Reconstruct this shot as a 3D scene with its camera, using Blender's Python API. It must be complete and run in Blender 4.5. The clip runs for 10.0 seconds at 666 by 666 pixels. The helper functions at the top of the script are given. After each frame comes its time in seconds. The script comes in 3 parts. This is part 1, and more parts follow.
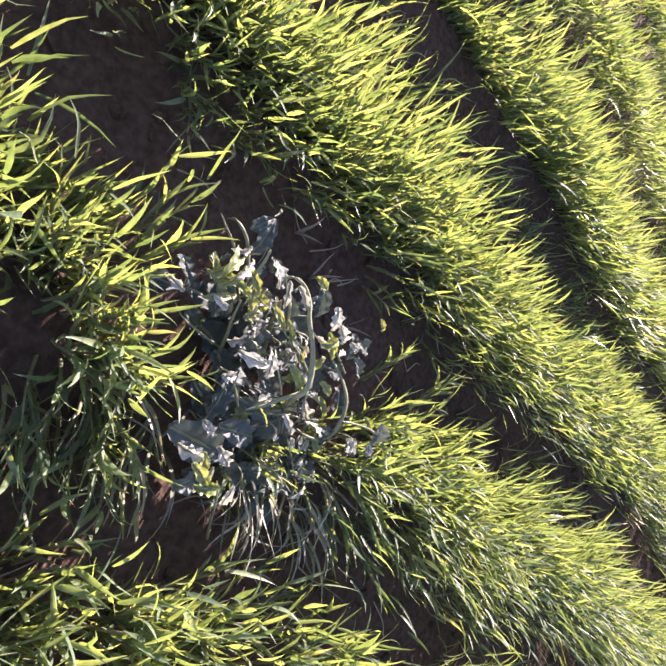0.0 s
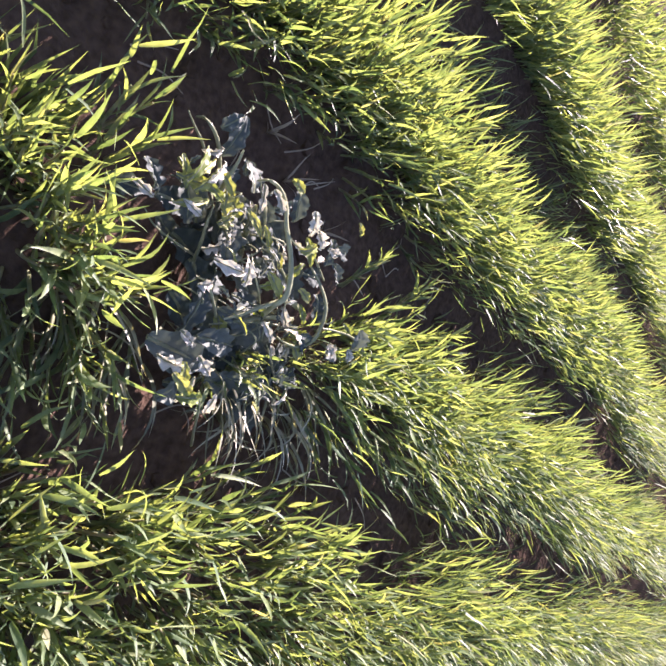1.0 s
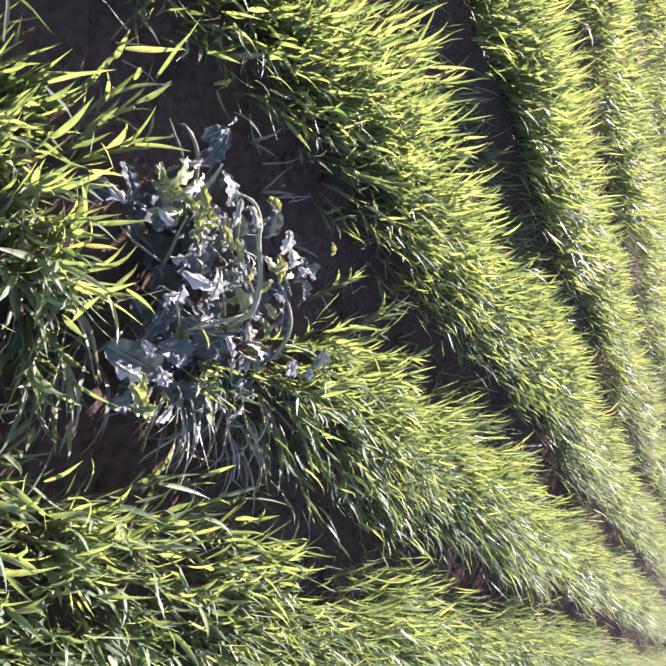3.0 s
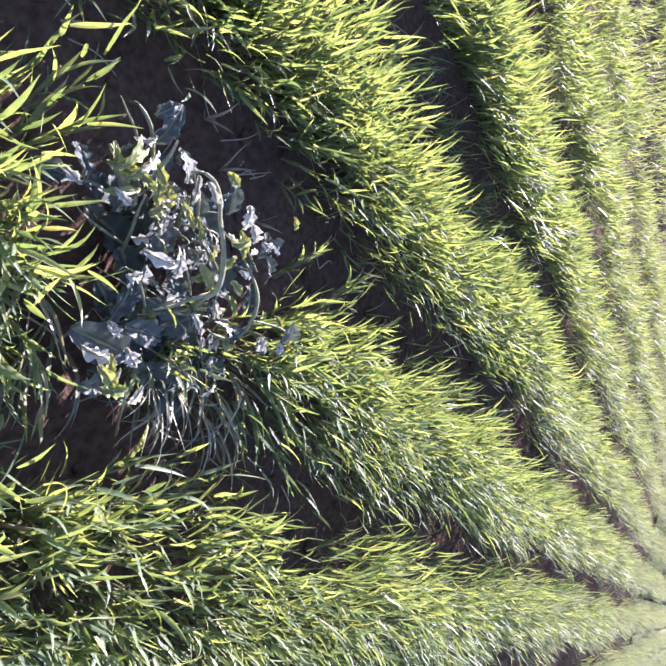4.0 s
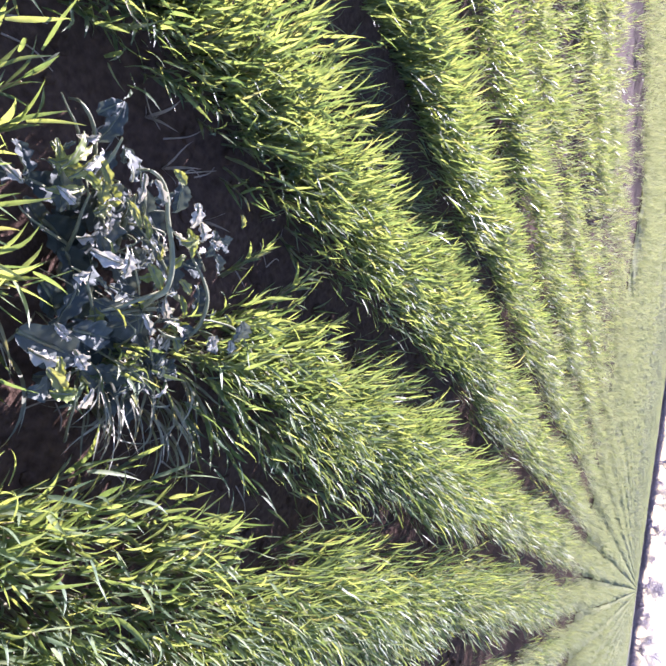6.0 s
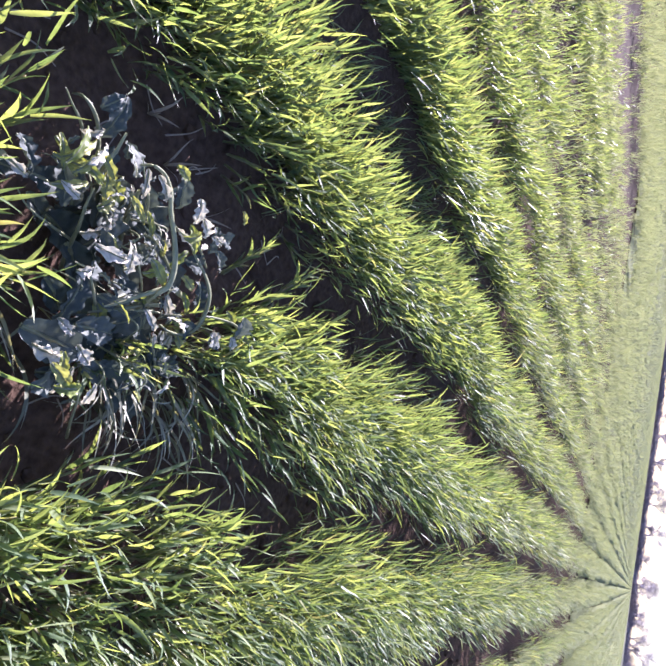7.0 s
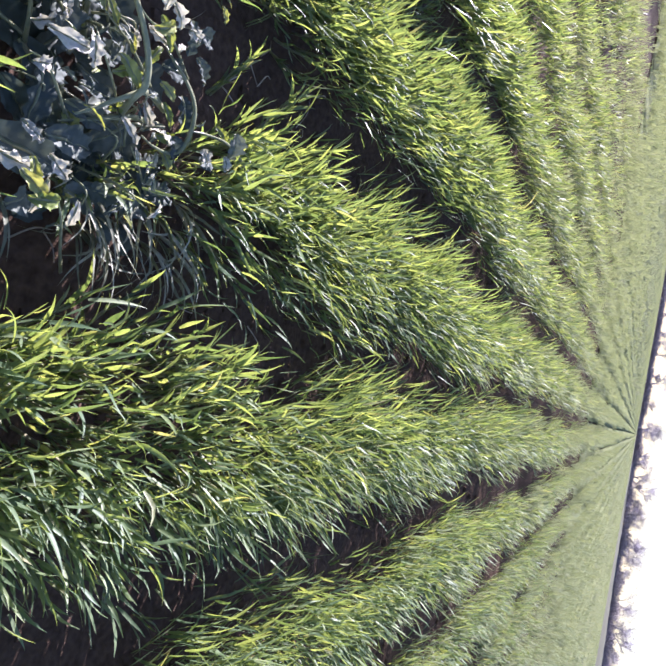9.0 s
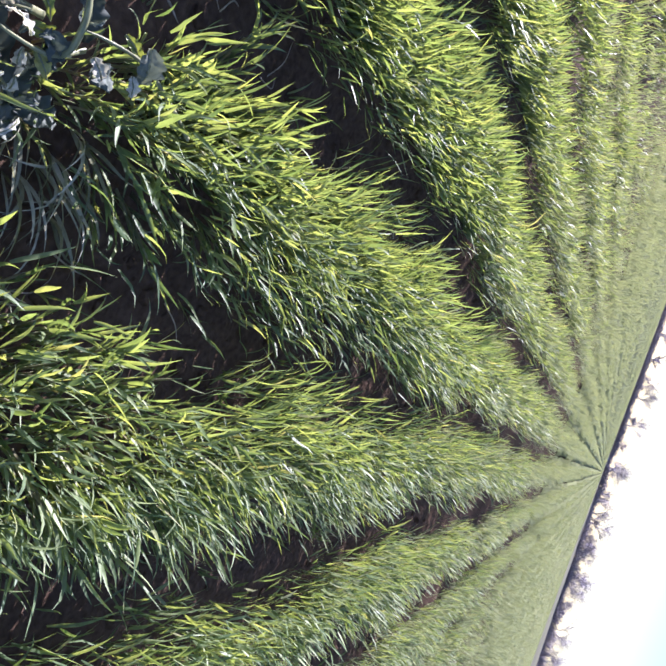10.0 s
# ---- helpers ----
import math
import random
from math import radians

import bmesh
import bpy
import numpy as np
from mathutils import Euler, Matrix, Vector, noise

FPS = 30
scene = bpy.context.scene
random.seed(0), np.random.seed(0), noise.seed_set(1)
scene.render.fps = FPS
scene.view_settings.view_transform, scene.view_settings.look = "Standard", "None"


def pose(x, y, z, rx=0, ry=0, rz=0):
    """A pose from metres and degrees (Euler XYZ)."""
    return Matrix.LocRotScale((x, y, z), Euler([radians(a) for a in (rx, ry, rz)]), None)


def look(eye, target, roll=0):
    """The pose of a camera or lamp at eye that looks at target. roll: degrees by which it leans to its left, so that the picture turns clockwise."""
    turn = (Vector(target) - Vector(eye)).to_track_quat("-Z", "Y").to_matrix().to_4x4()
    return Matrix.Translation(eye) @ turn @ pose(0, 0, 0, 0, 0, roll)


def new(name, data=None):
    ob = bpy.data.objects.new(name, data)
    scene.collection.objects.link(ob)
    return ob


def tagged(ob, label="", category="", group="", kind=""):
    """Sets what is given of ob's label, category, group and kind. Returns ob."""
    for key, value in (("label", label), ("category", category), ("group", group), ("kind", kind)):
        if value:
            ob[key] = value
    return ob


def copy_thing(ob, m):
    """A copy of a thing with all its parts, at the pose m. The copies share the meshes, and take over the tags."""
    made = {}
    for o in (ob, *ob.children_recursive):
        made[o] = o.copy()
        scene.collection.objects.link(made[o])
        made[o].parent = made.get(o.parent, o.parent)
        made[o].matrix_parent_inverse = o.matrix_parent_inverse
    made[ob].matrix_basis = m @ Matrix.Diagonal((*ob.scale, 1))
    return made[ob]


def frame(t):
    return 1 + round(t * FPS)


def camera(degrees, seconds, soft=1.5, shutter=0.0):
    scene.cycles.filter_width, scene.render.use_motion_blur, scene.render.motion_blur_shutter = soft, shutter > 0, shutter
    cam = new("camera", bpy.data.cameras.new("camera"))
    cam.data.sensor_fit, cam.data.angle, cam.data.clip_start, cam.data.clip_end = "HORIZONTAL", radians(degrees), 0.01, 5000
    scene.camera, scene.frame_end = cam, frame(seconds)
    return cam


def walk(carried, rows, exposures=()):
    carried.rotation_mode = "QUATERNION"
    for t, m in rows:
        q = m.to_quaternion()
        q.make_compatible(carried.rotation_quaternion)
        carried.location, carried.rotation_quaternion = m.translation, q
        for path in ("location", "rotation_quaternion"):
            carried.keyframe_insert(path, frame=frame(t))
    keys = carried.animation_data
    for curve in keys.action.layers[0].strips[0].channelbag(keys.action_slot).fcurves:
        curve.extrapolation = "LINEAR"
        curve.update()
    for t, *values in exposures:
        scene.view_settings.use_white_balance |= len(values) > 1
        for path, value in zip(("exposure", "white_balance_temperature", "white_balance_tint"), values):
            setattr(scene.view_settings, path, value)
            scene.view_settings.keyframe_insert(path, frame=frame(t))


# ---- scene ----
cam = camera(58.0, 10.0, soft=2.0)
METRES, EYE, TILT, LEAN, TURN = 0.27, 0.385, -90.8, -46.0, 120.1
ROWS = [
    (0.0, 0.0, 0.0, 0.0, 0.0, 0.0, -0.0),
    (0.5, -0.0032, 0.0193, 0.0024, -0.14, -4.4, 0.75),
    (1.0, -0.007, 0.0259, -0.0023, -2.32, -8.88, 0.94),
    (1.5, -0.0077, 0.0303, -0.0028, -2.18, -10.94, 2.1),
    (2.0, -0.0074, 0.0419, 0.0541, -3.12, -11.2, -1.95),
    (3.5, -0.0075, 0.0222, 0.0555, -6.2, -8.39, -4.7),
    (4.0, 0.002, 0.0082, 0.0373, -8.14, -10.57, -2.05),
    (4.5, -0.012, 0.0048, 0.0707, -9.28, -8.87, -3.98),
    (5.0, -0.0068, -0.0053, 0.0682, -11.72, -9.38, -3.4),
    (5.5, -0.0082, -0.0054, 0.0426, -12.78, -10.65, -1.61),
    (6.0, -0.0242, -0.0074, 0.0256, -13.79, -10.38, -1.09),
    (7.5, -0.0488, -0.0139, 0.0002, -14.38, -10.65, -1.5),
    (8.0, -0.0485, -0.0189, -0.0409, -14.66, -11.72, -1.16),
    (8.5, -0.0595, -0.0086, -0.0951, -12.62, -15.44, 0.69),
    (9.0, -0.0282, 0.0636, -0.1737, -14.51, -22.14, 2.85),
    (9.5, 0.1134, 0.2915, -0.2027, -11.03, -19.1, -5.06),
    (10.0, 0.2421, 0.4033, -0.2806, -11.48, -23.32, -6.68),
]
walk(cam, [(t, pose(0, 0, EYE, TILT, LEAN, TURN) @ pose(METRES * x, METRES * y, METRES * z, 90 + pitch, roll, yaw)) for t, x, y, z, yaw, pitch, roll in ROWS],
     exposures=[(0.0, 2.66, 6250, 38), (4.0, 2.68, 5550, 40), (7.5, 2.38, 5450, 36), (10.0, 2.22, 5500, 29)])

# ---- world, sun, exposure ----
SUN_AZ, SUN_EL = 71.0, 14.6     # degrees left of the row direction (+y), above the horizon
world = bpy.data.worlds.new("sky")
scene.world = world
world.use_nodes = True
wn = world.node_tree
bg = wn.nodes["Background"]
sky = wn.nodes.new("ShaderNodeTexSky")
sky.sky_type = 'NISHITA'
sky.sun_disc = False
sky.sun_elevation = radians(SUN_EL)
sky.sun_rotation = radians(-SUN_AZ)
sky.air_density, sky.dust_density = 1.0, 0.3
wn.links.new(sky.outputs[0], bg.inputs[0])
bg.inputs[1].default_value = 0.068
sun = new("sun", bpy.data.lights.new("sun", 'SUN'))
sun.data.energy, sun.data.angle, sun.data.color = 5.0, radians(0.5), (1.0, 0.93, 0.82)
sd = Vector((-math.sin(radians(SUN_AZ)) * math.cos(radians(SUN_EL)), math.cos(radians(SUN_AZ)) * math.cos(radians(SUN_EL)), math.sin(radians(SUN_EL))))
sun.matrix_world = look(sd * 50, (0, 0, 0))


# ---- materials ----
def material(name, rough=0.6):
    m = bpy.data.materials.new(name)
    m.use_nodes = True
    nt = m.node_tree
    b = nt.nodes["Principled BSDF"]
    b.inputs["Roughness"].default_value = rough
    return m, nt, b


def node(nt, kind, **values):
    n = nt.nodes.new(kind)
    for k, v in values.items():
        n.inputs[k].default_value = v
    return n


def ramp(nt, fac, *stops):
    r = nt.nodes.new("ShaderNodeValToRGB")
    while len(r.color_ramp.elements) < len(stops):
        r.color_ramp.elements.new(0.5)
    for e, (p, c) in zip(r.color_ramp.elements, stops):
        e.position, e.color = p, (*c, 1)
    nt.links.new(fac, r.inputs[0])
    return r.outputs[0]


def mix(nt, kind, fac, a, b):
    n = nt.nodes.new("ShaderNodeMix")
    n.data_type, n.blend_type = 'RGBA', kind
    for socket, v in ((n.inputs[0], fac), (n.inputs[6], a), (n.inputs[7], b)):
        if hasattr(v, "is_output"):
            nt.links.new(v, socket)
        else:
            socket.default_value = v if isinstance(v, float) else (*v, 1)
    return n.outputs[2]


def leafy(name, stops, through_light, shine=0.42, glow=(1.25, 1.15, 0.45), spot=0.0, fine=160.0):
    """Leaf tissue: reflects, and lets part of the light through in a yellower tone."""
    m, nt, b = material(name, shine)
    geo, info, uv = nt.nodes.new("ShaderNodeNewGeometry"), nt.nodes.new("ShaderNodeObjectInfo"), nt.nodes.new("ShaderNodeTexCoord")
    add = nt.nodes.new("ShaderNodeMath"); add.operation = 'ADD'
    nt.links.new(geo.outputs["Random Per Island"], add.inputs[0])
    nt.links.new(info.outputs["Random"], add.inputs[1])
    fr = nt.nodes.new("ShaderNodeMath"); fr.operation = 'FRACT'
    nt.links.new(add.outputs[0], fr.inputs[0])
    col = ramp(nt, fr.outputs[0], *stops)
    grain = node(nt, "ShaderNodeTexNoise", Scale=fine, Detail=4.0)
    nt.links.new(geo.outputs["Position"], grain.inputs["Vector"])
    tone = ramp(nt, grain.outputs[0], (0.3, (0.72, 0.74, 0.7)), (0.7, (1.15, 1.12, 1.1)))
    col = mix(nt, 'MULTIPLY', 1.0, col, tone)
    if spot:
        dry = node(nt, "ShaderNodeTexNoise", Scale=45.0, Detail=2.0)
        nt.links.new(geo.outputs["Position"], dry.inputs["Vector"])
        col = mix(nt, 'MIX', ramp(nt, dry.outputs[0], (0.55, (0, 0, 0)), (0.75, (spot, spot, spot))), col, (0.32, 0.26, 0.13))
    nt.links.new(col, b.inputs["Base Color"])
    b.inputs["Specular IOR Level"].default_value = 0.3
    tr = nt.nodes.new("ShaderNodeBsdfTranslucent")
    warm = mix(nt, 'MULTIPLY', 1.0, col, glow)
    nt.links.new(warm, tr.inputs["Color"])
    mx = nt.nodes.new("ShaderNodeMixShader")
    mx.inputs[0].default_value = through_light
    nt.links.new(b.outputs[0], mx.inputs[1])
    nt.links.new(tr.outputs[0], mx.inputs[2])
    nt.links.new(mx.outputs[0], nt.nodes["Material Output"].inputs[0])
    bump = node(nt, "ShaderNodeBump", Strength=0.25, Distance=0.001)
    nt.links.new(grain.outputs[0], bump.inputs["Height"])
    nt.links.new(bump.outputs[0], b.inputs["Normal"])
    return m


def soil_material():
    m, nt, b = material("soil", 1.0)
    b.inputs["Specular IOR Level"].default_value = 0.05
    geo = nt.nodes.new("ShaderNodeNewGeometry")
    big = node(nt, "ShaderNodeTexNoise", Scale=3.0, Detail=4.0)
    fine = node(nt, "ShaderNodeTexNoise", Scale=140.0, Detail=6.0)
    for n in (big, fine):
        nt.links.new(geo.outputs["Position"], n.inputs["Vector"])
    col = ramp(nt, fine.outputs[0], (0.3, (0.062, 0.041, 0.029)), (0.7, (0.115, 0.077, 0.056)))
    col = mix(nt, 'MULTIPLY', 1.0, col, ramp(nt, big.outputs[0], (0.3, (0.75, 0.75, 0.78)), (0.7, (1.15, 1.1, 1.05))))
    nt.links.new(col, b.inputs["Base Color"])
    bump = node(nt, "ShaderNodeBump", Strength=0.8, Distance=0.004)
    nt.links.new(fine.outputs[0], bump.inputs["Height"])
    nt.links.new(bump.outputs[0], b.inputs["Normal"])
    return m


WHEAT = leafy("wheat_leaf", ((0.0, (0.086, 0.133, 0.077)), (0.5, (0.158, 0.208, 0.114)), (0.95, (0.238, 0.28, 0.15)), (1.0, (0.31, 0.30, 0.19))), 0.48, 0.48, glow=(1.6, 1.5, 0.48), spot=0.04)
WHEAT.node_tree.nodes["Principled BSDF"].inputs["Specular IOR Level"].default_value = 0.42
# Far wheat: the haze of distance is put into this leaf colour.
WHEAT_HAZED = leafy("hazed_wheat_leaf", ((0.0, (0.168, 0.2, 0.112)), (0.6, (0.2, 0.228, 0.136)), (1.0, (0.245, 0.26, 0.165))), 0.42, 0.8, glow=(1.32, 1.26, 0.8))
WHEAT_HAZED.node_tree.nodes["Principled BSDF"].inputs["Specular IOR Level"].default_value = 0.15
SHEATH = leafy("wheat_sheath", ((0.0, (0.2, 0.24, 0.12)), (1.0, (0.3, 0.27, 0.18))), 0.3)
CANOPY = leafy("wheat_canopy", ((0.0, (0.2, 0.218, 0.105)), (1.0, (0.215, 0.23, 0.112))), 0.3, 0.95, spot=0.1, fine=14.0)
CANOPY.node_tree.nodes["Principled BSDF"].inputs["Specular IOR Level"].default_value = 0.1
SOIL = soil_material()
WEED = leafy("weed_leaf", ((0.0, (0.055, 0.069, 0.062)), (0.5, (0.085, 0.102, 0.09)), (1.0, (0.135, 0.15, 0.126))), 0.2, 0.7, (1.1, 1.1, 0.8))
# Same leaves as WEED where the sun hits; the light is in the colour.
SUNLIT = leafy("sunlit_weed_leaf", ((0.0, (0.4, 0.38, 0.32)), (1.0, (0.58, 0.55, 0.48))), 0.25, 0.65, (1.1, 1.05, 0.8))
YELLOWING = leafy("yellowing_leaf", ((0.0, (0.21, 0.26, 0.075)), (1.0, (0.37, 0.38, 0.15))), 0.4)
STEM = leafy("weed_stem", ((0.0, (0.17, 0.18, 0.1)), (1.0, (0.26, 0.265, 0.16))), 0.15, 0.35, (1.1, 1.1, 0.8))
STRAW = leafy("straw", ((0.0, (0.34, 0.28, 0.22)), (1.0, (0.5, 0.42, 0.33))), 0.1, 0.6)
WITHERED = leafy("withered_leaf", ((0.0, (0.16, 0.17, 0.11)), (0.5, (0.28, 0.28, 0.2)), (1.0, (0.46, 0.45, 0.37))), 0.3, 0.5)
DRYGRASS = leafy("dry_grass", ((0.0, (0.2, 0.19, 0.125)), (1.0, (0.26, 0.24, 0.165))), 0.1, 0.9)
# Twig and bark colours with mauve distance haze mixed in.
HAZED_HEDGE = leafy("hazed_hedge_twigs", ((0.0, (0.2, 0.17, 0.2)), (1.0, (0.28, 0.24, 0.28))), 0.0, 0.9)
HAZED_BARK = leafy("hazed_bark", ((0.0, (0.22, 0.2, 0.27)), (1.0, (0.3, 0.275, 0.35))), 0.0, 0.9)


# ---- mesh helpers ----
def mesh_from(name, verts, faces, mat, smooth=True):
    """verts (n, 3) and quads (m, 4) as one mesh."""
    me = bpy.data.meshes.new(name)
    me.vertices.add(len(verts))
    me.vertices.foreach_set("co", np.asarray(verts, dtype=np.float32).ravel())
    faces = np.asarray(faces, dtype=np.int32)
    me.loops.add(faces.size)
    me.loops.foreach_set("vertex_index", faces.ravel())
    me.polygons.add(len(faces))
    me.polygons.foreach_set("loop_start", np.arange(0, faces.size, faces.shape[1], dtype=np.int32))
    me.update(calc_edges=True)
    me.polygons.foreach_set("use_smooth", np.full(len(faces), smooth))
    me.materials.append(mat)
    return me


def blades(rng, base, azimuth, lift, length, width, droop, segs, fold=0.35, turn=0.5):
    """Strips that rise from base, arch over and taper: arrays of one row a blade. Returns verts and quads."""
    n = len(base)
    t = np.linspace(0, 1, segs + 1)
    ang = lift[:, None] - droop[:, None] * t[None, :] ** 1.5
    step = (length / segs)[:, None]
    ds, dz = np.cos(ang) * step, np.sin(ang) * step
    s = np.concatenate([np.zeros((n, 1)), np.cumsum(ds[:, :-1], 1)], 1)
    z = np.concatenate([np.zeros((n, 1)), np.cumsum(dz[:, :-1], 1)], 1)
    wave = rng.normal(0, 0.13, n)[:, None] * np.sin(t[None, :] * 5.0 + rng.uniform(0, 6.3, n)[:, None])
    swing = azimuth[:, None] + rng.normal(0, 0.24, n)[:, None] * t[None, :] + wave
    px = base[:, 0, None] + np.cos(swing) * s
    py = base[:, 1, None] + np.sin(swing) * s
    pz = base[:, 2, None] + z
    roll = rng.normal(0, turn, n)[:, None] + rng.normal(0, turn, n)[:, None] * t[None, :]
    prof = np.interp(t, (0, 0.12, 0.34, 0.6, 0.82, 1.0), (0.5, 0.85, 1.0, 0.76, 0.36, 0.02))
    w = width[:, None] * prof[None, :] / 2
    sx, sy = -np.sin(swing), np.cos(swing)
    nx, ny, nz = -np.sin(ang) * np.cos(swing), -np.sin(ang) * np.sin(swing), np.cos(ang)
    cr, sr = np.cos(roll), np.sin(roll)
    ax, ay, az = sx * cr + nx * sr, sy * cr + ny * sr, nz * sr
    P = np.stack([px, py, pz], -1)
    A = np.stack([ax, ay, az], -1) * w[..., None]
    N = np.cross(np.stack([np.cos(ang) * np.cos(swing), np.cos(ang) * np.sin(swing), np.sin(ang)], -1), np.stack([ax, ay, az], -1)) * (w * fold)[..., None]
    if fold > 0:
        V = np.stack([P - A + N, P, P + A + N], 2)
        k = 3
    else:
        V = np.stack([P - A, P + A], 2)
        k = 2
    V = V.reshape(-1, 3)
    a = np.arange(segs)[:, None] * k + np.arange(k - 1)[None, :]
    q = np.stack([a, a + 1, a + k + 1, a + k], -1).reshape(-1, 4)
    Q = (q[None] + (np.arange(n) * (segs + 1) * k)[:, None, None]).reshape(-1, 4)
    return V, Q


def part(name, me, parent, label=""):
    ob = new(name, me)
    ob.parent = parent
    return tagged(ob, label) if label else ob


def strip_of(points, radii, sides=7):
    """A smooth tube through a few control points."""
    P = [Vector(p) for p in points]
    P = [P[0] * 2 - P[1], *P, P[-1] * 2 - P[-2]]
    line, rad = [], []
    spans = len(P) - 3
    for k in range(spans):
        for j in range(6 + (k == spans - 1)):
            t = j / 6
            a, b, c, d = P[k:k + 4]
            line.append(0.5 * (2 * b + (c - a) * t + (2 * a - 5 * b + 4 * c - d) * t * t + (3 * b - a - 3 * c + d) * t ** 3))
            f = (k + t) / spans
            rad.append(radii[0] + (radii[1] - radii[0]) * f)
    verts, n = [], len(line)
    side = Vector((0.3, 0.2, 1)).normalized()
    for i, p in enumerate(line):
        d = (line[min(i + 1, n - 1)] - line[max(i - 1, 0)]).normalized()
        u = d.cross(side).normalized()
        v = d.cross(u)
        for s in range(sides):
            a = 2 * math.pi * s / sides
            r = rad[i] * (1 + 0.12 * math.sin(3 * a + i * 0.2) + random.uniform(-0.04, 0.04))
            verts.append(p + (u * math.cos(a) + v * math.sin(a) * 0.8) * r)
    faces = [(i * sides + s, i * sides + (s + 1) % sides, (i + 1) * sides + (s + 1) % sides, (i + 1) * sides + s) for i in range(n - 1) for s in range(sides)]
    faces += [(0, 1, 2, 3), ((n - 1) * sides + 3, (n - 1) * sides + 2, (n - 1) * sides + 1, (n - 1) * sides)]
    return verts, faces


# ---- the field ----
ROW = 0.248                     # distance between two drilled rows
ROW_X = -0.105                  # the row in which the weed stands
WEED_Y = (0.155, 0.365)          # stretch of that row that has no wheat
TRACK = {-9, -10, -11}           # rows that failed on a stretch of the field
TRACK_END = 4.6
THIN = {-4: (1.25, 1.7), -6: (2.5, 3.0), -2: (0.2, 0.4), -3: (2.0, 2.2), 2: (2.0, 2.4)}   # patchy stretches
NEAR = {-1: (0.1, 0.55), 0: (0.0, 0.55), 1: (0.12, 0.55)}   # stretches whose plants stand singly
rng = np.random.default_rng(4)


def row_shift(i, y):
    """How far the drill wandered off its line."""
    if i == 1:
        return float(np.interp(y, (0.3, 0.7, 1.2, 2.6), (-0.004, -0.018, -0.018, 0.0)))
    return 0.026 if i == -1 and y < 0.7 else 0.0


def row_restart(x):
    """Where the weed's row carries on, with a ragged edge."""
    return np.interp(x, (-0.17, -0.13, -0.1, -0.075, -0.05, -0.03), (0.385, 0.395, 0.4, 0.39, 0.375, 0.37))


def ground_height(x, y):
    """Soil: shallow furrows between the rows, lumps close by."""
    f = 0.006 * math.cos(2 * math.pi * (x - ROW_X) / ROW) - 0.004
    near = max(0.0, 1 - math.hypot(x, y - 0.4) / 3)
    lump = noise.noise((x * 22, y * 22, 0.3)) * 0.007 + noise.noise((x * 60, y * 60, 4.0)) * 0.004
    return (f + lump) * min(1.0, near * 2)


def soil_sheet():
    fine = np.linspace(-0.6, 0.6, 200)
    grow = 0.6 + 0.006 * (np.cumsum(1.13 ** np.arange(1, 78)))
    g = np.concatenate([-grow[::-1], fine, grow])
    n = len(g)
    verts = [(x, y + 0.45, ground_height(x, y + 0.45)) for x in g for y in g]
    i = (np.arange(n - 1)[:, None] * n + np.arange(n - 1)[None, :]).ravel()
    ob = new("ground", mesh_from("ground", verts, np.stack([i, i + n, i + n + 1, i + 1], -1), SOIL))
    tagged(ob, "dark brown bare field soil between the crop rows", "ground", kind="structure")


soil_sheet()


def bumps(rng, count, make_place, r0, r1):
    """Small irregular clods, each a squashed and dented octahedral lump."""
    dirs = np.array([(1, 0, 0), (0.5, 0.87, 0), (-0.5, 0.87, 0), (-1, 0, 0), (-0.5, -0.87, 0), (0.5, -0.87, 0)])
    V, Q = [], []
    for k in range(count):
        x, y = make_place()
        r = r0 + (r1 - r0) * rng.random() ** 3
        z = ground_height(x, y)
        ring0 = dirs * r * rng.uniform(0.8, 1.2, (6, 1)) + (0, 0, -r * 0.3)
        ring1 = dirs * r * rng.uniform(0.6, 1.1, (6, 1)) + (0, 0, r * 0.35)
        ring2 = dirs * r * rng.uniform(0.15, 0.5, (6, 1)) + (0, 0, r * rng.uniform(0.5, 0.8))
        o = len(V) * 18
        V.append(np.concatenate([ring0, ring1, ring2]) + (x, y, z))
        for a in (0, 6):
            Q += [(o + a + s, o + a + (s + 1) % 6, o + a + 6 + (s + 1) % 6, o + a + 6 + s) for s in range(6)]
        Q += [(o + 12, o + 13, o + 14, o + 15), (o + 12, o + 15, o + 16, o + 17)]
    return np.concatenate(V), Q


def clod_place():
    i = rng.integers(-3, 3)
    return ROW_X + (i + 0.5) * ROW + rng.normal(0, 0.05), rng.uniform(0.0, 1.8)


v, q = bumps(rng, 1500, clod_place, 0.002, 0.011)
tagged(new("soil_clods", mesh_from("soil_clods", v, q, SOIL, False)), "crumbly dark brown soil clods lying in the furrows", "soil clods", kind="stuff")


def leaf_numbers(rng, n, size):
    """Lift, length, width and droop of wheat leaves; size grows towards the far field."""
    lift = np.radians(rng.uniform(40, 88, n))
    length = rng.uniform(0.018, 0.04, n)
    width = rng.uniform(0.0022, 0.0039, n) * size
    droop = np.radians(rng.uniform(-8, 60, n) * np.where(lift > 1.1, 1.0, 0.7))
    return lift, length, width, droop


def in_view(x, y):
    a = math.degrees(math.atan2(-x, y + 0.25))
    return -52 < a < 78


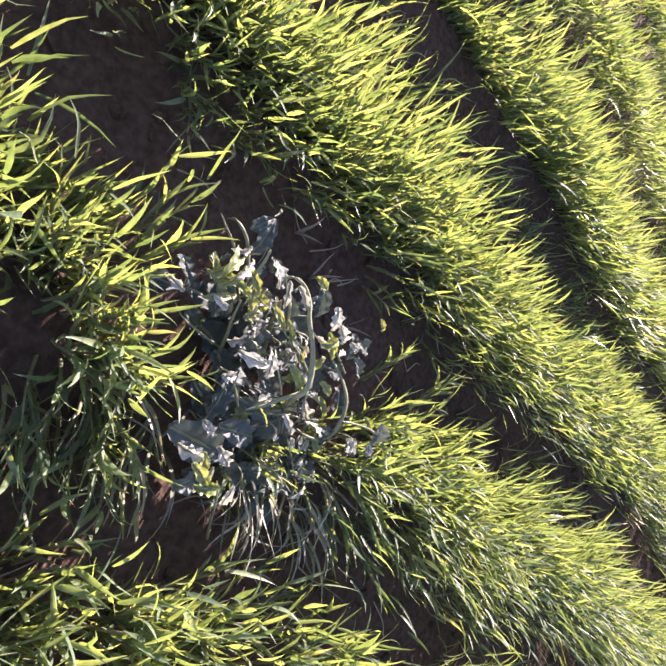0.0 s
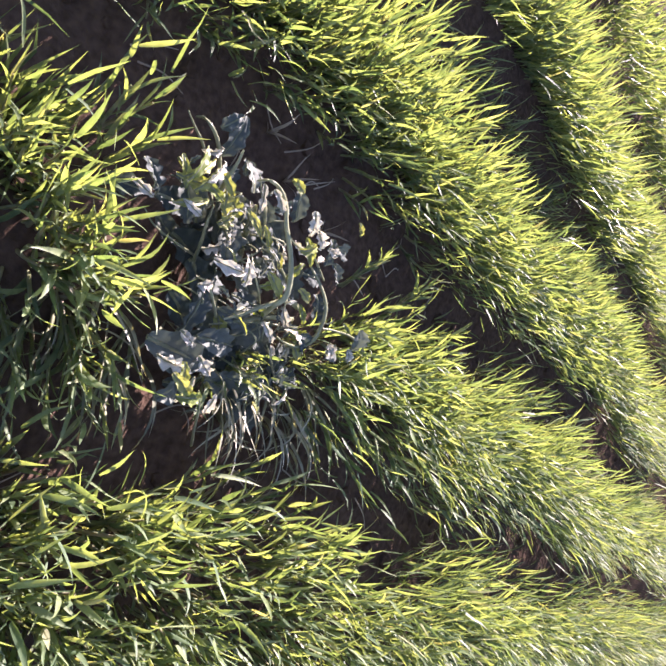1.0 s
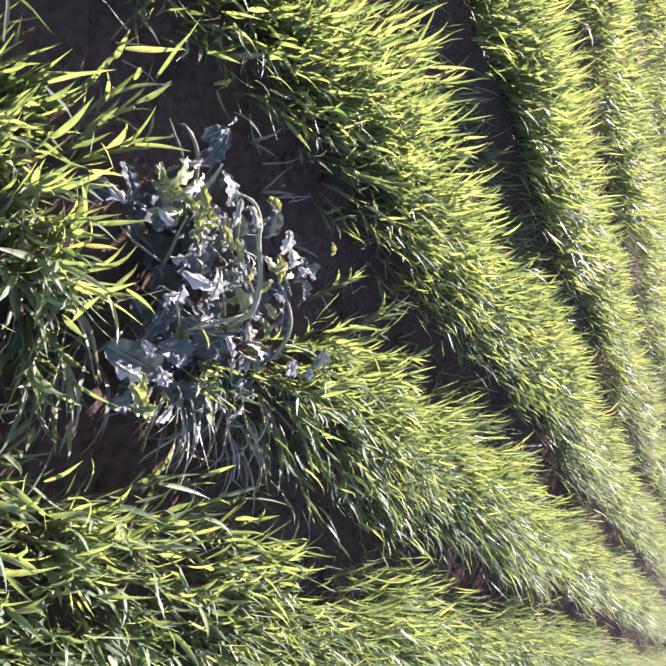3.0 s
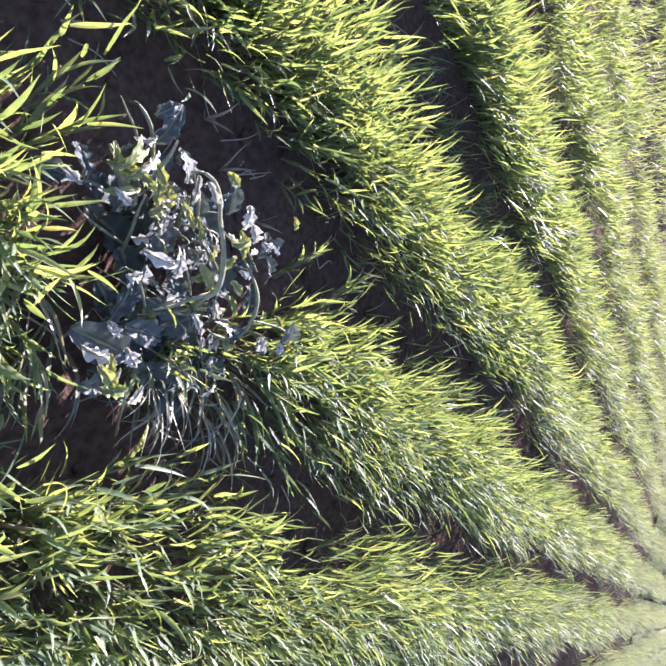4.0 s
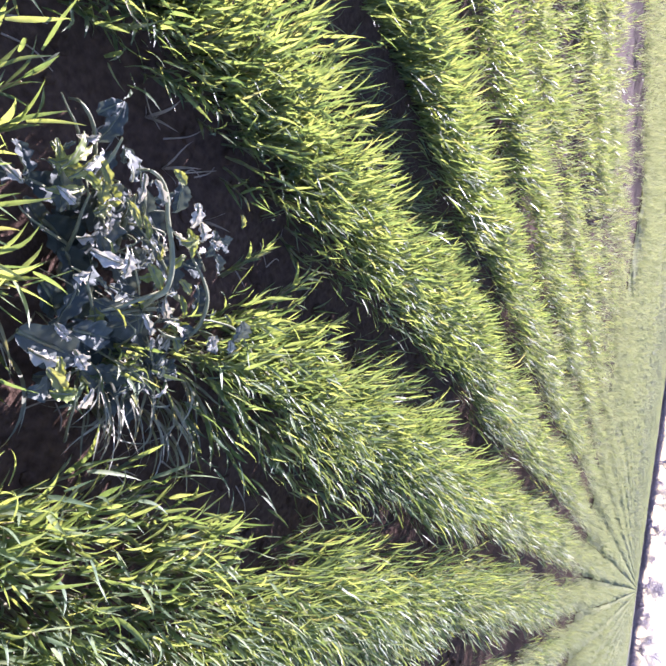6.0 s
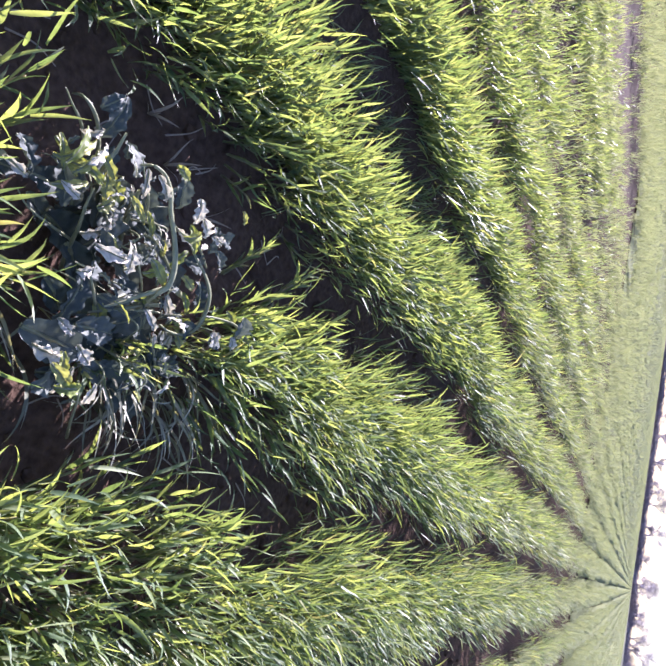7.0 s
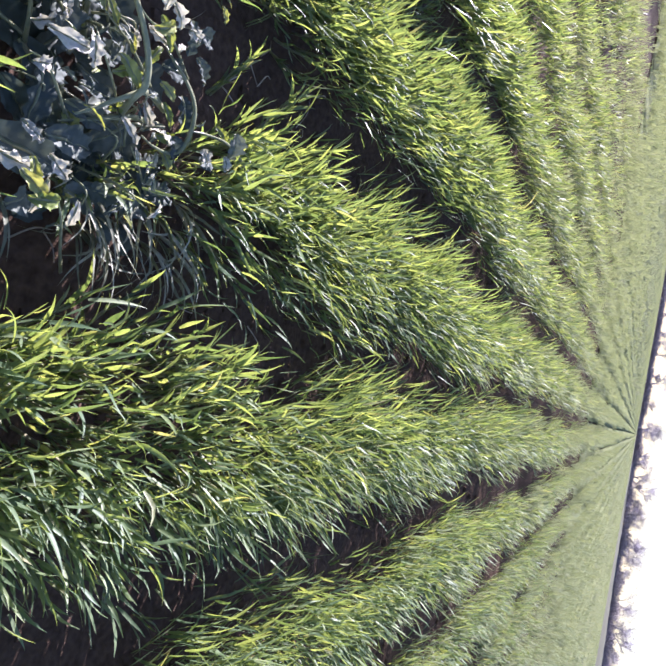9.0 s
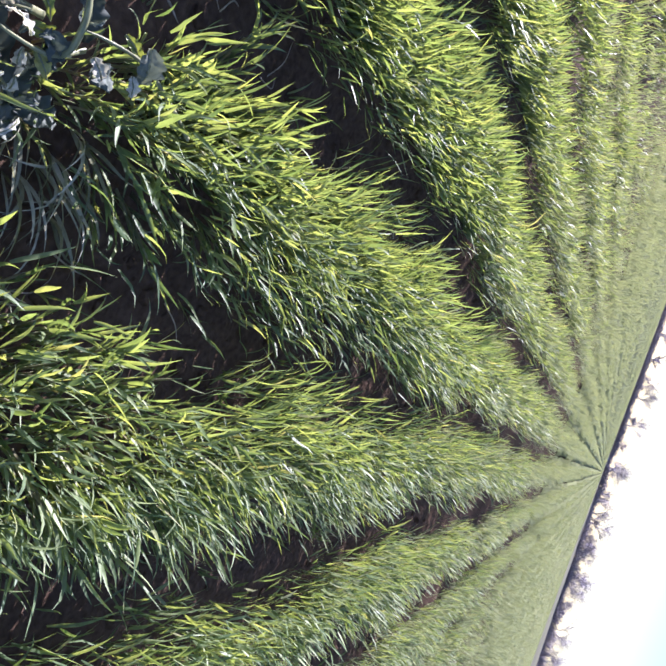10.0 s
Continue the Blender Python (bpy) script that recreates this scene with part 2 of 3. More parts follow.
def wheat_row(i):
    """The joined leaves of one drilled row, coarser with distance and paled by painted haze."""
    x = ROW_X + i * ROW
    V, Q, off, pale = [], [], 0, []
    y = -0.3
    while y < 18:
        step = 0.25 if y < 3 else 1.0
        r = math.hypot(x, y + step / 2)
        shift = row_shift(i, y)
        if in_view(x, y + step) or in_view(x, y):
            n = int(step * np.interp(r, (0.3, 1, 2, 4, 8, 12, 16), (5600, 5600, 3600, 1450, 400, 110, 5)) * (0.45 if i - 1 in TRACK and i not in TRACK and y < TRACK_END else 1.15 if i == 1 and y < 0.6 else 1))
            if i in TRACK:
                n = n // 14 if y < TRACK_END else n * 2 // 3
            if i == -5:
                n = n // 3 if y < 2.5 else n // 2
            if i in THIN and THIN[i][0] <= y < THIN[i][1]:
                n = n // 5
            grown = np.interp(r, (2, 5, 12), (1, 1.3, 1.8))
            size = np.interp(r, (1, 2, 4, 8, 16), (1, 1.05, 1.4, 2.6, 5))
            segs = 4 if r < 0.9 else 3 if r < 1.4 else 2 if r < 3.5 else 1
            clump = rng.uniform(y, y + step, max(1, n // 12))
            which = rng.integers(0, len(clump), n)
            wob = 0.01 * np.sin(clump * 9.0 + x * 31) + 0.008 * np.sin(clump * 2.3 + x * 5) + rng.normal(0, 0.03, len(clump)).clip(-0.06, 0.06)
            base = np.stack([x + shift + wob[which] + rng.normal(0, 0.007, n), clump[which] + rng.normal(0, 0.008, n), np.full(n, 0.0)], 1)
            lift, length, width, droop = leaf_numbers(rng, n, size * (1.5 if segs == 1 else 1))
            length *= grown * (0.8 + 0.35 * np.sin(clump * 3.1 + x * 17)[which] ** 2)
            side = base[:, 0] - x - shift
            out = np.clip(np.abs(side) / 0.042, 0, 1)
            az = np.where(rng.random(n) < 0.35 + 0.6 * out, np.where(side > 0, 0.15, np.pi - 0.15) + rng.normal(0, 0.42, n), rng.uniform(0, 2 * np.pi, n))
            lift += (0.22 - 0.5 * out) * (1 - lift / 1.6)
            length *= (0.92 + 0.3 * out) * (0.85 if i == -1 and y < 0.6 else 1)
            tx = np.radians(side / 0.065 * 33 + rng.normal(0, 13, n))
            ty = np.radians(rng.normal(0, 14, n))
            h = (0.057 if i == -1 and y < 0.6 else 0.061) * rng.random(n) ** 0.62
            base += np.stack([np.sin(tx) * h, np.sin(ty) * h, np.cos(tx) * h], 1)
            keep = np.ones(n, bool)
            if i == 1:
                keep &= (base[:, 1] > 0.45) | (side < 0.02) | (rng.random(n) < 0.85)
                keep &= (base[:, 1] > 1.0) | (side < 0.03) | (rng.random(n) < 0.85)
                keep &= (base[:, 1] > 0.19) | (side > -0.04) | (rng.random(n) < 0.6)
            if i == 0:
                keep &= (base[:, 1] > 0.5) | (side < 0.015) | (rng.random(n) < 0.55)
            if i == -1:
                keep &= (base[:, 1] > 0.75) | (base[:, 1] < 0.22) | (rng.random(n) < np.where(side < 0.012, 0.9, 0.95))
            if i == 2:
                keep &= (base[:, 1] > 0.5 - side * 2) | (rng.random(n) < 0.8)
            if i in NEAR:
                keep &= (base[:, 1] < NEAR[i][0]) | (base[:, 1] > NEAR[i][1]) | (rng.random(n) < (np.interp(base[:, 1], (0.03, 0.06, 0.2, 0.201), (0.4, 0.08, 0.08, 0.4)) if i == 0 else 0.5))
                if i == 0:
                    keep &= (base[:, 1] < WEED_Y[0]) | (base[:, 1] > row_restart(base[:, 0]))
            if keep.any():
                v, q = blades(rng, *(k[keep] for k in (base, az, lift, length, width, droop)), segs, 0.35 if r < 0.8 else 0.0, 0.55)
                V.append(v); Q.append(q + off); off += len(v)
                per = len(q) // keep.sum()
                # share of clumps that take the haze-tinted colour grows with distance
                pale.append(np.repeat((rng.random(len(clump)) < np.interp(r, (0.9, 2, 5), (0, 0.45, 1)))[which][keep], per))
        y += step
    if V:
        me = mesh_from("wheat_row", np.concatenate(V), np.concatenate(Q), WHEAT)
        me.materials.append(WHEAT_HAZED)
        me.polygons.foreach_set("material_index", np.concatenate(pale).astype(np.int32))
        ob = new("wheat_row", me)
        tagged(ob, "dense row of young green wheat growing in dark soil", "wheat row", "wheat rows", "stuff")


for i in range(-80, 60):
    wheat_row(i)


def sun_screen(i, y0, y1):
    """Short sheaths and stunted leaves, added at the foot of a row close by to keep low sun off the soil."""
    n = int((y1 - y0) * 3200)
    y = rng.uniform(y0, y1, n)
    side = rng.uniform(-0.05, 0.012, n)
    base = np.stack([ROW_X + i * ROW + row_shift(i, 0.3) + side, y, np.full(n, -0.004)], 1)
    v, q = blades(rng, base, np.where(side < -0.02, np.pi, 0) + rng.normal(0, 1.0, n), np.radians(rng.uniform(55, 90, n)), rng.uniform(0.03, 0.062, n), rng.uniform(0.0022, 0.0038, n), np.radians(rng.uniform(0, 30, n)), 3, 0.0, 0.5)
    tagged(new("wheat_row_foot", mesh_from("wheat_row_foot", v, q, WHEAT)), "low leaves added at the foot of a wheat row to block the sun", "wheat row", "feet of wheat rows", "stuff")


def strays(i, y0, y1, n):
    """Thin leaves that have come up between two rows."""
    seat = np.stack([ROW_X + (i + 0.5) * ROW + rng.normal(0, 0.028, n // 3), rng.uniform(y0, y1, n // 3), np.full(n // 3, -0.006)], 1)
    base = np.repeat(seat, 3, 0) + rng.normal(0, 0.003, (n // 3 * 3, 3)) * (1, 1, 0)
    k = len(base)
    v, q = blades(rng, base, rng.uniform(0, 6.28, k), np.radians(rng.uniform(50, 88, k)), rng.uniform(0.025, 0.06, k), rng.uniform(0.0016, 0.003, k), np.radians(rng.uniform(10, 70, k)), 4, 0.0, 0.5)
    tagged(new("stray_wheat", mesh_from("stray_wheat", v, q, WHEAT)), "thin stray wheat leaves in the furrow", "wheat", "stray wheat in the furrows", "stuff")


strays(-2, 0.2, 1.4, 840)
strays(-3, 0.5, 2.0, 450)
strays(-1, 0.42, 1.0, 66)
strays(0, 0.35, 1.0, 36)
strays(1, 0.3, 1.2, 60)
sun_screen(-1, -0.2, 1.2)
sun_screen(-2, -0.2, 1.4)
sun_screen(0, -0.1, 0.12)
sun_screen(0, 0.43, 1.0)


def far_canopy():
    """The closed crop beyond the single leaves: low uneven ridges, one a row."""
    V, Q, off = [], [], 0
    for i in range(-330, 230):
        x = ROW_X + i * ROW
        ys = [y for y in 5 * 1.085 ** np.arange(0, 37) if in_view(x, y)]
        ys = [y for y in ys if i not in TRACK or y > TRACK_END]
        if len(ys) < 2:
            continue
        ys = np.array(ys)
        h = (0.06 + 0.014 * rng.random(len(ys))) * np.interp(ys, (5, 9, 18), (0.15, 0.8, 0.8))
        prof = ((-0.121, 0.7), (-0.11, 0.92), (0.0, 1.0), (0.11, 0.92), (0.121, 0.7))
        for dx, f in prof:
            V.append(np.stack([x + dx + rng.normal(0, 0.006, len(ys)), ys, h * f + rng.normal(0, 0.004, len(ys))], 1))
        m = len(ys)
        for k in range(4):
            a = off + k * m + np.arange(m - 1)
            Q.append(np.stack([a, a + m, a + m + 1, a + 1], -1))
        off += 5 * m
    tagged(new("distant_wheat", mesh_from("distant_wheat", np.concatenate(V), np.concatenate(Q), CANOPY)), "closed green wheat crop running to the field's end", "wheat crop", kind="stuff")


far_canopy()


def far_leaves():
    """The upper leaves of the far crop, standing over the closed canopy, row by row."""
    n = 170000
    r, a = rng.uniform(6.5, 96, n), np.radians(rng.uniform(-54, 80, n))
    y = r * np.cos(a)
    x = -r * np.sin(a)
    row = np.round((x - ROW_X) / ROW)
    x = ROW_X + row * ROW + rng.normal(0, 0.04, n).clip(-0.082, 0.082)
    base = np.stack([x, y, 0.02 + 0.035 * rng.random(n)], 1)
    keep = (y > 3) & (y < 94) & ~(np.isin(row, list(TRACK)) & (y < TRACK_END))
    lift = np.radians(rng.uniform(45, 88, n))
    length = rng.uniform(0.045, 0.08, n) * np.interp(r, (6, 40, 95), (0.9, 1.2, 1.6))
    width = rng.uniform(0.8, 1.8, n) * np.interp(r, (6, 20, 95), (0.011, 0.026, 0.07))
    droop = np.radians(rng.uniform(0, 60, n))
    v, q = blades(rng, *(k[keep] for k in (base, rng.uniform(0, 2 * np.pi, n), lift, length, width, droop)), 1, 0.0, 0.6)
    tagged(new("distant_wheat_leaves", mesh_from("distant_wheat_leaves", v, q, WHEAT_HAZED)), "upright leaf tips of the distant wheat, haze put into their colour", "wheat crop", kind="stuff")


far_leaves()


# ---- single wheat plants close to the camera ----
def wheat_leaf_mesh(k):
    lift, length, width, droop = leaf_numbers(rng, 1, 1.12)
    lift = 0.5 * lift + 0.72
    v, q = blades(rng, np.zeros((1, 3)), np.zeros(1), lift, length, width, droop, 7, 0.35, 0.55)
    return mesh_from("wheat_leaf", v, q, WHEAT)


LEAVES = [wheat_leaf_mesh(k) for k in range(40)]
SHEATHS = []
for k in range(4):
    v, q = strip_of(((0, 0, -0.008), (0.001, 0.001, 0.02), (0.001 * k, -0.001, 0.052)), (0.0017, 0.0009), 5)
    SHEATHS.append(mesh_from("sheath", v, q, SHEATH))


def wheat_plant(tillers):
    ob = new("wheat_plant")
    tagged(ob, "young green wheat plant with narrow arching leaves", "wheat plant", "wheat plants in rows")
    for k in range(tillers):
        tilt = pose(random.gauss(0, 0.006), random.gauss(0, 0.006), 0, random.gauss(0, 10), random.gauss(0, 10), random.uniform(0, 360))
        part("tiller", random.choice(SHEATHS), ob, "pale leaf sheath").matrix_basis = tilt
        turn = random.uniform(0, 360)
        for j in range(6):
            part("leaf", random.choice(LEAVES), ob).matrix_basis = tilt @ pose(0, 0, 0.004 + 0.011 * j + random.uniform(0, 0.01), random.gauss(0, 6), random.gauss(0, 6), turn + j * 150 + random.uniform(-40, 40))
    return ob


PLANTS = [wheat_plant(3) for k in range(16)]
used = 0


def plant_at(x, y, lean=0.0, size=1.0):
    """The first plants are the built ones themselves, the others copies."""
    global used
    m = pose(x, y, ground_height(x, y), 0, lean, 0) @ pose(0, 0, 0, random.gauss(0, 6), random.gauss(0, 6), random.uniform(0, 360))
    m = m @ Matrix.Diagonal((size, size, size, 1))
    if used < len(PLANTS):
        PLANTS[used].matrix_basis = m
    else:
        ob = copy_thing(PLANTS[used % len(PLANTS)], m)
        ob.scale = (size, size, size)
    used += 1


for i, (y0, y1) in NEAR.items():
    y = y0
    while y < y1:
        side = max(-0.06, min(0.06, random.gauss(0, 0.034)))
        x = ROW_X + i * ROW + 0.01 * math.sin(y * 9 + i * 2) + side + row_shift(i, y)
        if i != 0 or y > row_restart(x) or (y < WEED_Y[0] and random.random() < 0.95):
            if not (i == -1 and y > 0.22 and side > 0.012 and random.random() < 0.1) and not (i == 1 and side > 0.02 and y < 0.43 and random.random() < 0.25):
                plant_at(x, y, side * 560, random.uniform(0.8, 1.05) * (1.02 if i == 1 else 0.9 if i == -1 else 0.98))
        y += random.uniform(0.003, 0.0058) * (2.0 if y < 0.2 and i == 0 else 1.0)
for k in range(4):
    plant_at(random.uniform(-0.066, -0.045), random.uniform(0.285, 0.31), random.gauss(8, 8), random.uniform(0.65, 0.85))
# small plants added to block sun from the soil behind the weed
for k in range(7):
    plant_at(random.uniform(-0.1, -0.06), random.uniform(0.345, 0.39), random.gauss(5, 10), random.uniform(0.55, 0.75))
for k in range(13):
    plant_at(random.uniform(-0.1, -0.045), random.uniform(0.115, 0.175), random.gauss(-6, 8), random.uniform(0.95, 1.1))
for k in range(22):
    plant_at(random.uniform(0.066, 0.1), random.uniform(0.17, 0.45), random.gauss(-16, 8), random.uniform(0.95, 1.1))
for k in range(10):
    plant_at(random.uniform(-0.06, -0.025), random.uniform(0.12, 0.22), random.uniform(25, 55), random.uniform(0.85, 1.05))


def withered_plant(x, y):
    """A tillering plant whose outer leaves have died back and hang limp over the furrow."""
    ob = new("withered_wheat_plant")
    tagged(ob, "withered wheat plant with thin limp grey-tan leaves", "wheat plant", "withered wheat plants")
    for k in range(random.randint(2, 4)):
        v, q = blades(rng, np.zeros((1, 3)), np.array([rng.normal(0.1, 0.5)]), np.radians([rng.uniform(45, 75)]), np.array([rng.uniform(0.045, 0.085)]), np.array([rng.uniform(0.0018, 0.0034)]), np.radians([rng.uniform(60, 125)]), 9, 0.3, 0.7)
        part("limp_leaf", mesh_from("limp_leaf", v, q, WITHERED), ob)
    ob.matrix_basis = pose(x, y, ground_height(x, y))


for k in range(24):
    withered_plant(random.uniform(-0.075, -0.025), random.uniform(0.15, 0.42))
for k in range(8):
    withered_plant(random.uniform(-0.045, -0.015), random.uniform(0.28, 0.42))
for k in range(2):
    withered_plant(random.uniform(0.17, 0.2), random.uniform(0.15, 0.35))


# ---- the weed ----
def leaf_sheet(length, width, crumple, lobes, curl):
    """A broad limp leaf: midrib fold, lobed and wavy edge, crumpled blade. Runs along +x from its stalk."""
    n, m = 18, 10
    s = random.uniform(0, 50)
    verts = []
    for i in range(n + 1):
        t = i / n
        w = width / 2 * (math.sin(math.pi * min(1, t * 0.92 + 0.06)) ** 0.7) * (1 + lobes * math.sin(t * 17 + s) + 2.2 * lobes * noise.noise((t * 6, s, 1.0)))
        ang = curl * (t - 0.2)
        cx, cz = length * (math.sin(ang) / curl if curl else t), -length * (1 - math.cos(ang)) / curl if curl else 0.0
        for j in range(m + 1):
            u = j / m * 2 - 1
            wav = crumple * width * (noise.noise((t * 5 + s, u * 2.2, s)) + 0.6 * noise.noise((t * 11, u * 5 + s, 3.0)))
            edge = abs(u) ** 2 * crumple * width * 0.7 * math.sin(t * 23 + s + u * 2)
            torn = abs(u) ** 3 * lobes * 1.6 * w * noise.noise((t * 26, u * 3, s))
            verts.append((cx + wav * 0.3, u * w + wav * 0.3 + torn * (1 if u > 0 else -1), cz + abs(u) * w * 0.45 + wav + edge))
    faces = [(i * (m + 1) + j, (i + 1) * (m + 1) + j, (i + 1) * (m + 1) + j + 1, i * (m + 1) + j + 1) for i in range(n) for j in range(m)]
    rib = [verts[i * (m + 1) + m // 2] for i in range(0, n + 1, 3)]
    return verts, faces, rib


weed = new("weed")
tagged(weed, "wilted grey-green broad-leaved weed with thick pale stalks", "weed")


def stalk(r0, r1, *points):
    v, q = strip_of(points, (r0 * 0.4, r1 * 0.78), 9)
    part("stalk", mesh_from("stalk", v, q, STEM), weed, "thick pale arching stalk")


def weed_leaf(x, y, z, turn, length, width, dip=0, roll=0, crumple=0.22, lobes=0.12, curl=0.8, mat=None, label=""):
    if mat is SUNLIT:
        crumple, lobes = crumple * 1.3, lobes * 1.5
    v, q, rib = leaf_sheet(length * 0.9, width * 0.85, crumple * 1.1, lobes * 0.7, curl)
    ob = part("leaf", mesh_from("weed_leaf", v, q, mat or WEED), weed, label)
    ob.matrix_basis = pose(x, y, z, roll, dip, turn) @ Matrix.Translation((-length * 0.45, 0, 0))
    v, q = strip_of(rib, (width * 0.05 + 0.0004, 0.0003), 5)
    part("midrib", mesh_from("midrib", v, q, STEM), ob)


# arching stalks
stalk(0.0020, 0.0036, (-0.167, 0.223, 0.070), (-0.163, 0.219, 0.088), (-0.163, 0.229, 0.088), (-0.157, 0.239, 0.087), (-0.147, 0.248, 0.084), (-0.135, 0.263, 0.080), (-0.120, 0.272, 0.079), (-0.107, 0.276, 0.076), (-0.099, 0.277, 0.066), (-0.089, 0.295, 0.030))
stalk(0.0020, 0.0032, (-0.154, 0.306, 0.050), (-0.145, 0.311, 0.056), (-0.134, 0.322, 0.062), (-0.122, 0.331, 0.064), (-0.107, 0.337, 0.060), (-0.094, 0.340, 0.050), (-0.088, 0.342, 0.020))
stalk(0.0020, 0.0030, (-0.077, 0.250, 0.055), (-0.084, 0.257, 0.062), (-0.095, 0.268, 0.066), (-0.108, 0.285, 0.068), (-0.118, 0.327, 0.040))
stalk(0.0016, 0.0030, (-0.070, 0.244, 0.050), (-0.080, 0.263, 0.050), (-0.095, 0.289, 0.050), (-0.110, 0.333, 0.030))
stalk(0.0026, 0.0036, (-0.154, 0.232, 0.066), (-0.148, 0.242, 0.055), (-0.139, 0.248, 0.045), (-0.132, 0.276, 0.012))
stalk(0.0016, 0.0028, (-0.136, 0.202, 0.066), (-0.127, 0.209, 0.055), (-0.117, 0.217, 0.045), (-0.106, 0.230, 0.025), (-0.100, 0.246, 0.003))
stalk(0.0010, 0.0018, (-0.179, 0.164, 0.060), (-0.176, 0.175, 0.055), (-0.172, 0.188, 0.050), (-0.172, 0.217, 0.020))
stalk(0.0018, 0.0024, (-0.196, 0.186, 0.030), (-0.187, 0.181, 0.052), (-0.181, 0.189, 0.056), (-0.177, 0.204, 0.045), (-0.169, 0.234, 0.015))
stalk(0.0020, 0.0030, (-0.173, 0.199, 0.078), (-0.165, 0.202, 0.072), (-0.157, 0.205, 0.064), (-0.152, 0.217, 0.045), (-0.145, 0.256, 0.010))
stalk(0.0012, 0.0018, (-0.089, 0.207, 0.070), (-0.088, 0.215, 0.072), (-0.083, 0.231, 0.062), (-0.074, 0.258, 0.040), (-0.066, 0.288, 0.015))
stalk(0.0014, 0.0022, (-0.107, 0.337, 0.060), (-0.111, 0.352, 0.062), (-0.115, 0.378, 0.060), (-0.110, 0.408, 0.055), (-0.101, 0.446, 0.045))
stalk(0.0012, 0.0020, (-0.081, 0.287, 0.070), (-0.082, 0.305, 0.062), (-0.089, 0.334, 0.050), (-0.106, 0.356, 0.040))
stalk(0.0010, 0.0014, (-0.144, 0.248, 0.085), (-0.142, 0.265, 0.080), (-0.148, 0.293, 0.070), (-0.155, 0.352, 0.030))
stalk(0.0010, 0.0014, (-0.135, 0.241, 0.070), (-0.132, 0.254, 0.068), (-0.131, 0.274, 0.060), (-0.127, 0.311, 0.040))
stalk(0.0009, 0.0013, (-0.120, 0.236, 0.075), (-0.107, 0.239, 0.082), (-0.102, 0.268, 0.060), (-0.095, 0.301, 0.030))
stalk(0.0010, 0.0015, (-0.169, 0.219, 0.075), (-0.158, 0.230, 0.072), (-0.151, 0.243, 0.066), (-0.151, 0.275, 0.030))
stalk(0.0010, 0.0015, (-0.075, 0.290, 0.060), (-0.068, 0.314, 0.045), (-0.061, 0.353, 0.015))
stalk(0.0012, 0.0018, (-0.025, 0.237, 0.075), (-0.015, 0.254, 0.060), (-0.002, 0.280, 0.030), (0.010, 0.303, 0.005))
stalk(0.0009, 0.0014, (-0.111, 0.164, 0.060), (-0.107, 0.177, 0.055), (-0.108, 0.204, 0.045), (-0.115, 0.244, 0.020))
# broad glaucous leaves
weed_leaf(-0.197, 0.207, 0.056, 175, 0.036, 0.017, -28, 10, 0.1, 0.1, 0.6)
weed_leaf(-0.200, 0.200, 0.058, 150, 0.022, 0.012, -28, -10, 0.12, 0.2, 0.8)
weed_leaf(-0.179, 0.222, 0.060, 200, 0.030, 0.018, 10, 10, 0.12, 0.15, 0.9)
weed_leaf(-0.042, 0.231, 0.064, 88, 0.056, 0.030, 0, 8, 0.07, 0.08, 0.5, label="broad limp slate-green leaf")
weed_leaf(-0.064, 0.225, 0.058, 10, 0.040, 0.022, 10, -15, 0.1, 0.1, 0.7)
weed_leaf(-0.066, 0.223, 0.050, 60, 0.034, 0.020, 10, 15, 0.1, 0.1, 0.7)
weed_leaf(-0.063, 0.263, 0.052, 100, 0.046, 0.022, 5, 0, 0.12, 0.12, 0.6)
weed_leaf(-0.054, 0.257, 0.046, 80, 0.040, 0.030, 5, 0, 0.12, 0.12, 0.6)
weed_leaf(-0.119, 0.157, 0.060, 100, 0.034, 0.016, 0, 20, 0.14, 0.2, 1)
weed_leaf(-0.128, 0.166, 0.062, 60, 0.028, 0.014, 0, -20, 0.14, 0.2, 1)
weed_leaf(-0.127, 0.194, 0.056, 30, 0.034, 0.018, 0, 15, 0.1, 0.1, 0.8)
weed_leaf(-0.130, 0.190, 0.050, 100, 0.030, 0.020, 0, 0, 0.1, 0.1, 0.8)
weed_leaf(-0.137, 0.231, 0.040, 20, 0.045, 0.026, 0, 0, 0.1, 0.1, 0.6)
weed_leaf(-0.148, 0.243, 0.045, 80, 0.038, 0.024, 0, 0, 0.12, 0.1, 0.6)
weed_leaf(-0.153, 0.257, 0.050, 40, 0.030, 0.018, 10, 10, 0.12, 0.1, 0.8)
weed_leaf(-0.162, 0.259, 0.078, 30, 0.026, 0.016, 10, 15, 0.1, 0.12, 0.8)
weed_leaf(-0.161, 0.249, 0.082, 120, 0.026, 0.012, 0, 20, 0.1, 0.12, 1)
weed_leaf(-0.119, 0.239, 0.050, 40, 0.040, 0.026, 0, 0, 0.12, 0.1, 0.6)
weed_leaf(-0.123, 0.272, 0.050, 80, 0.026, 0.016, 10, 0, 0.12, 0.1, 0.8)
weed_leaf(-0.127, 0.268, 0.060, 150, 0.020, 0.012, 0, 20, 0.12, 0.1, 0.8)
weed_leaf(-0.083, 0.274, 0.050, 90, 0.045, 0.016, 0, 20, 0.1, 0.1, 0.6)
weed_leaf(-0.096, 0.271, 0.058, 95, 0.040, 0.012, 0, -10, 0.1, 0.1, 0.6)
weed_leaf(-0.090, 0.340, 0.050, 70, 0.030, 0.018, 20, 10, 0.12, 0.12, 1)
weed_leaf(-0.083, 0.335, 0.044, 10, 0.030, 0.018, 20, -10, 0.12, 0.12, 1)
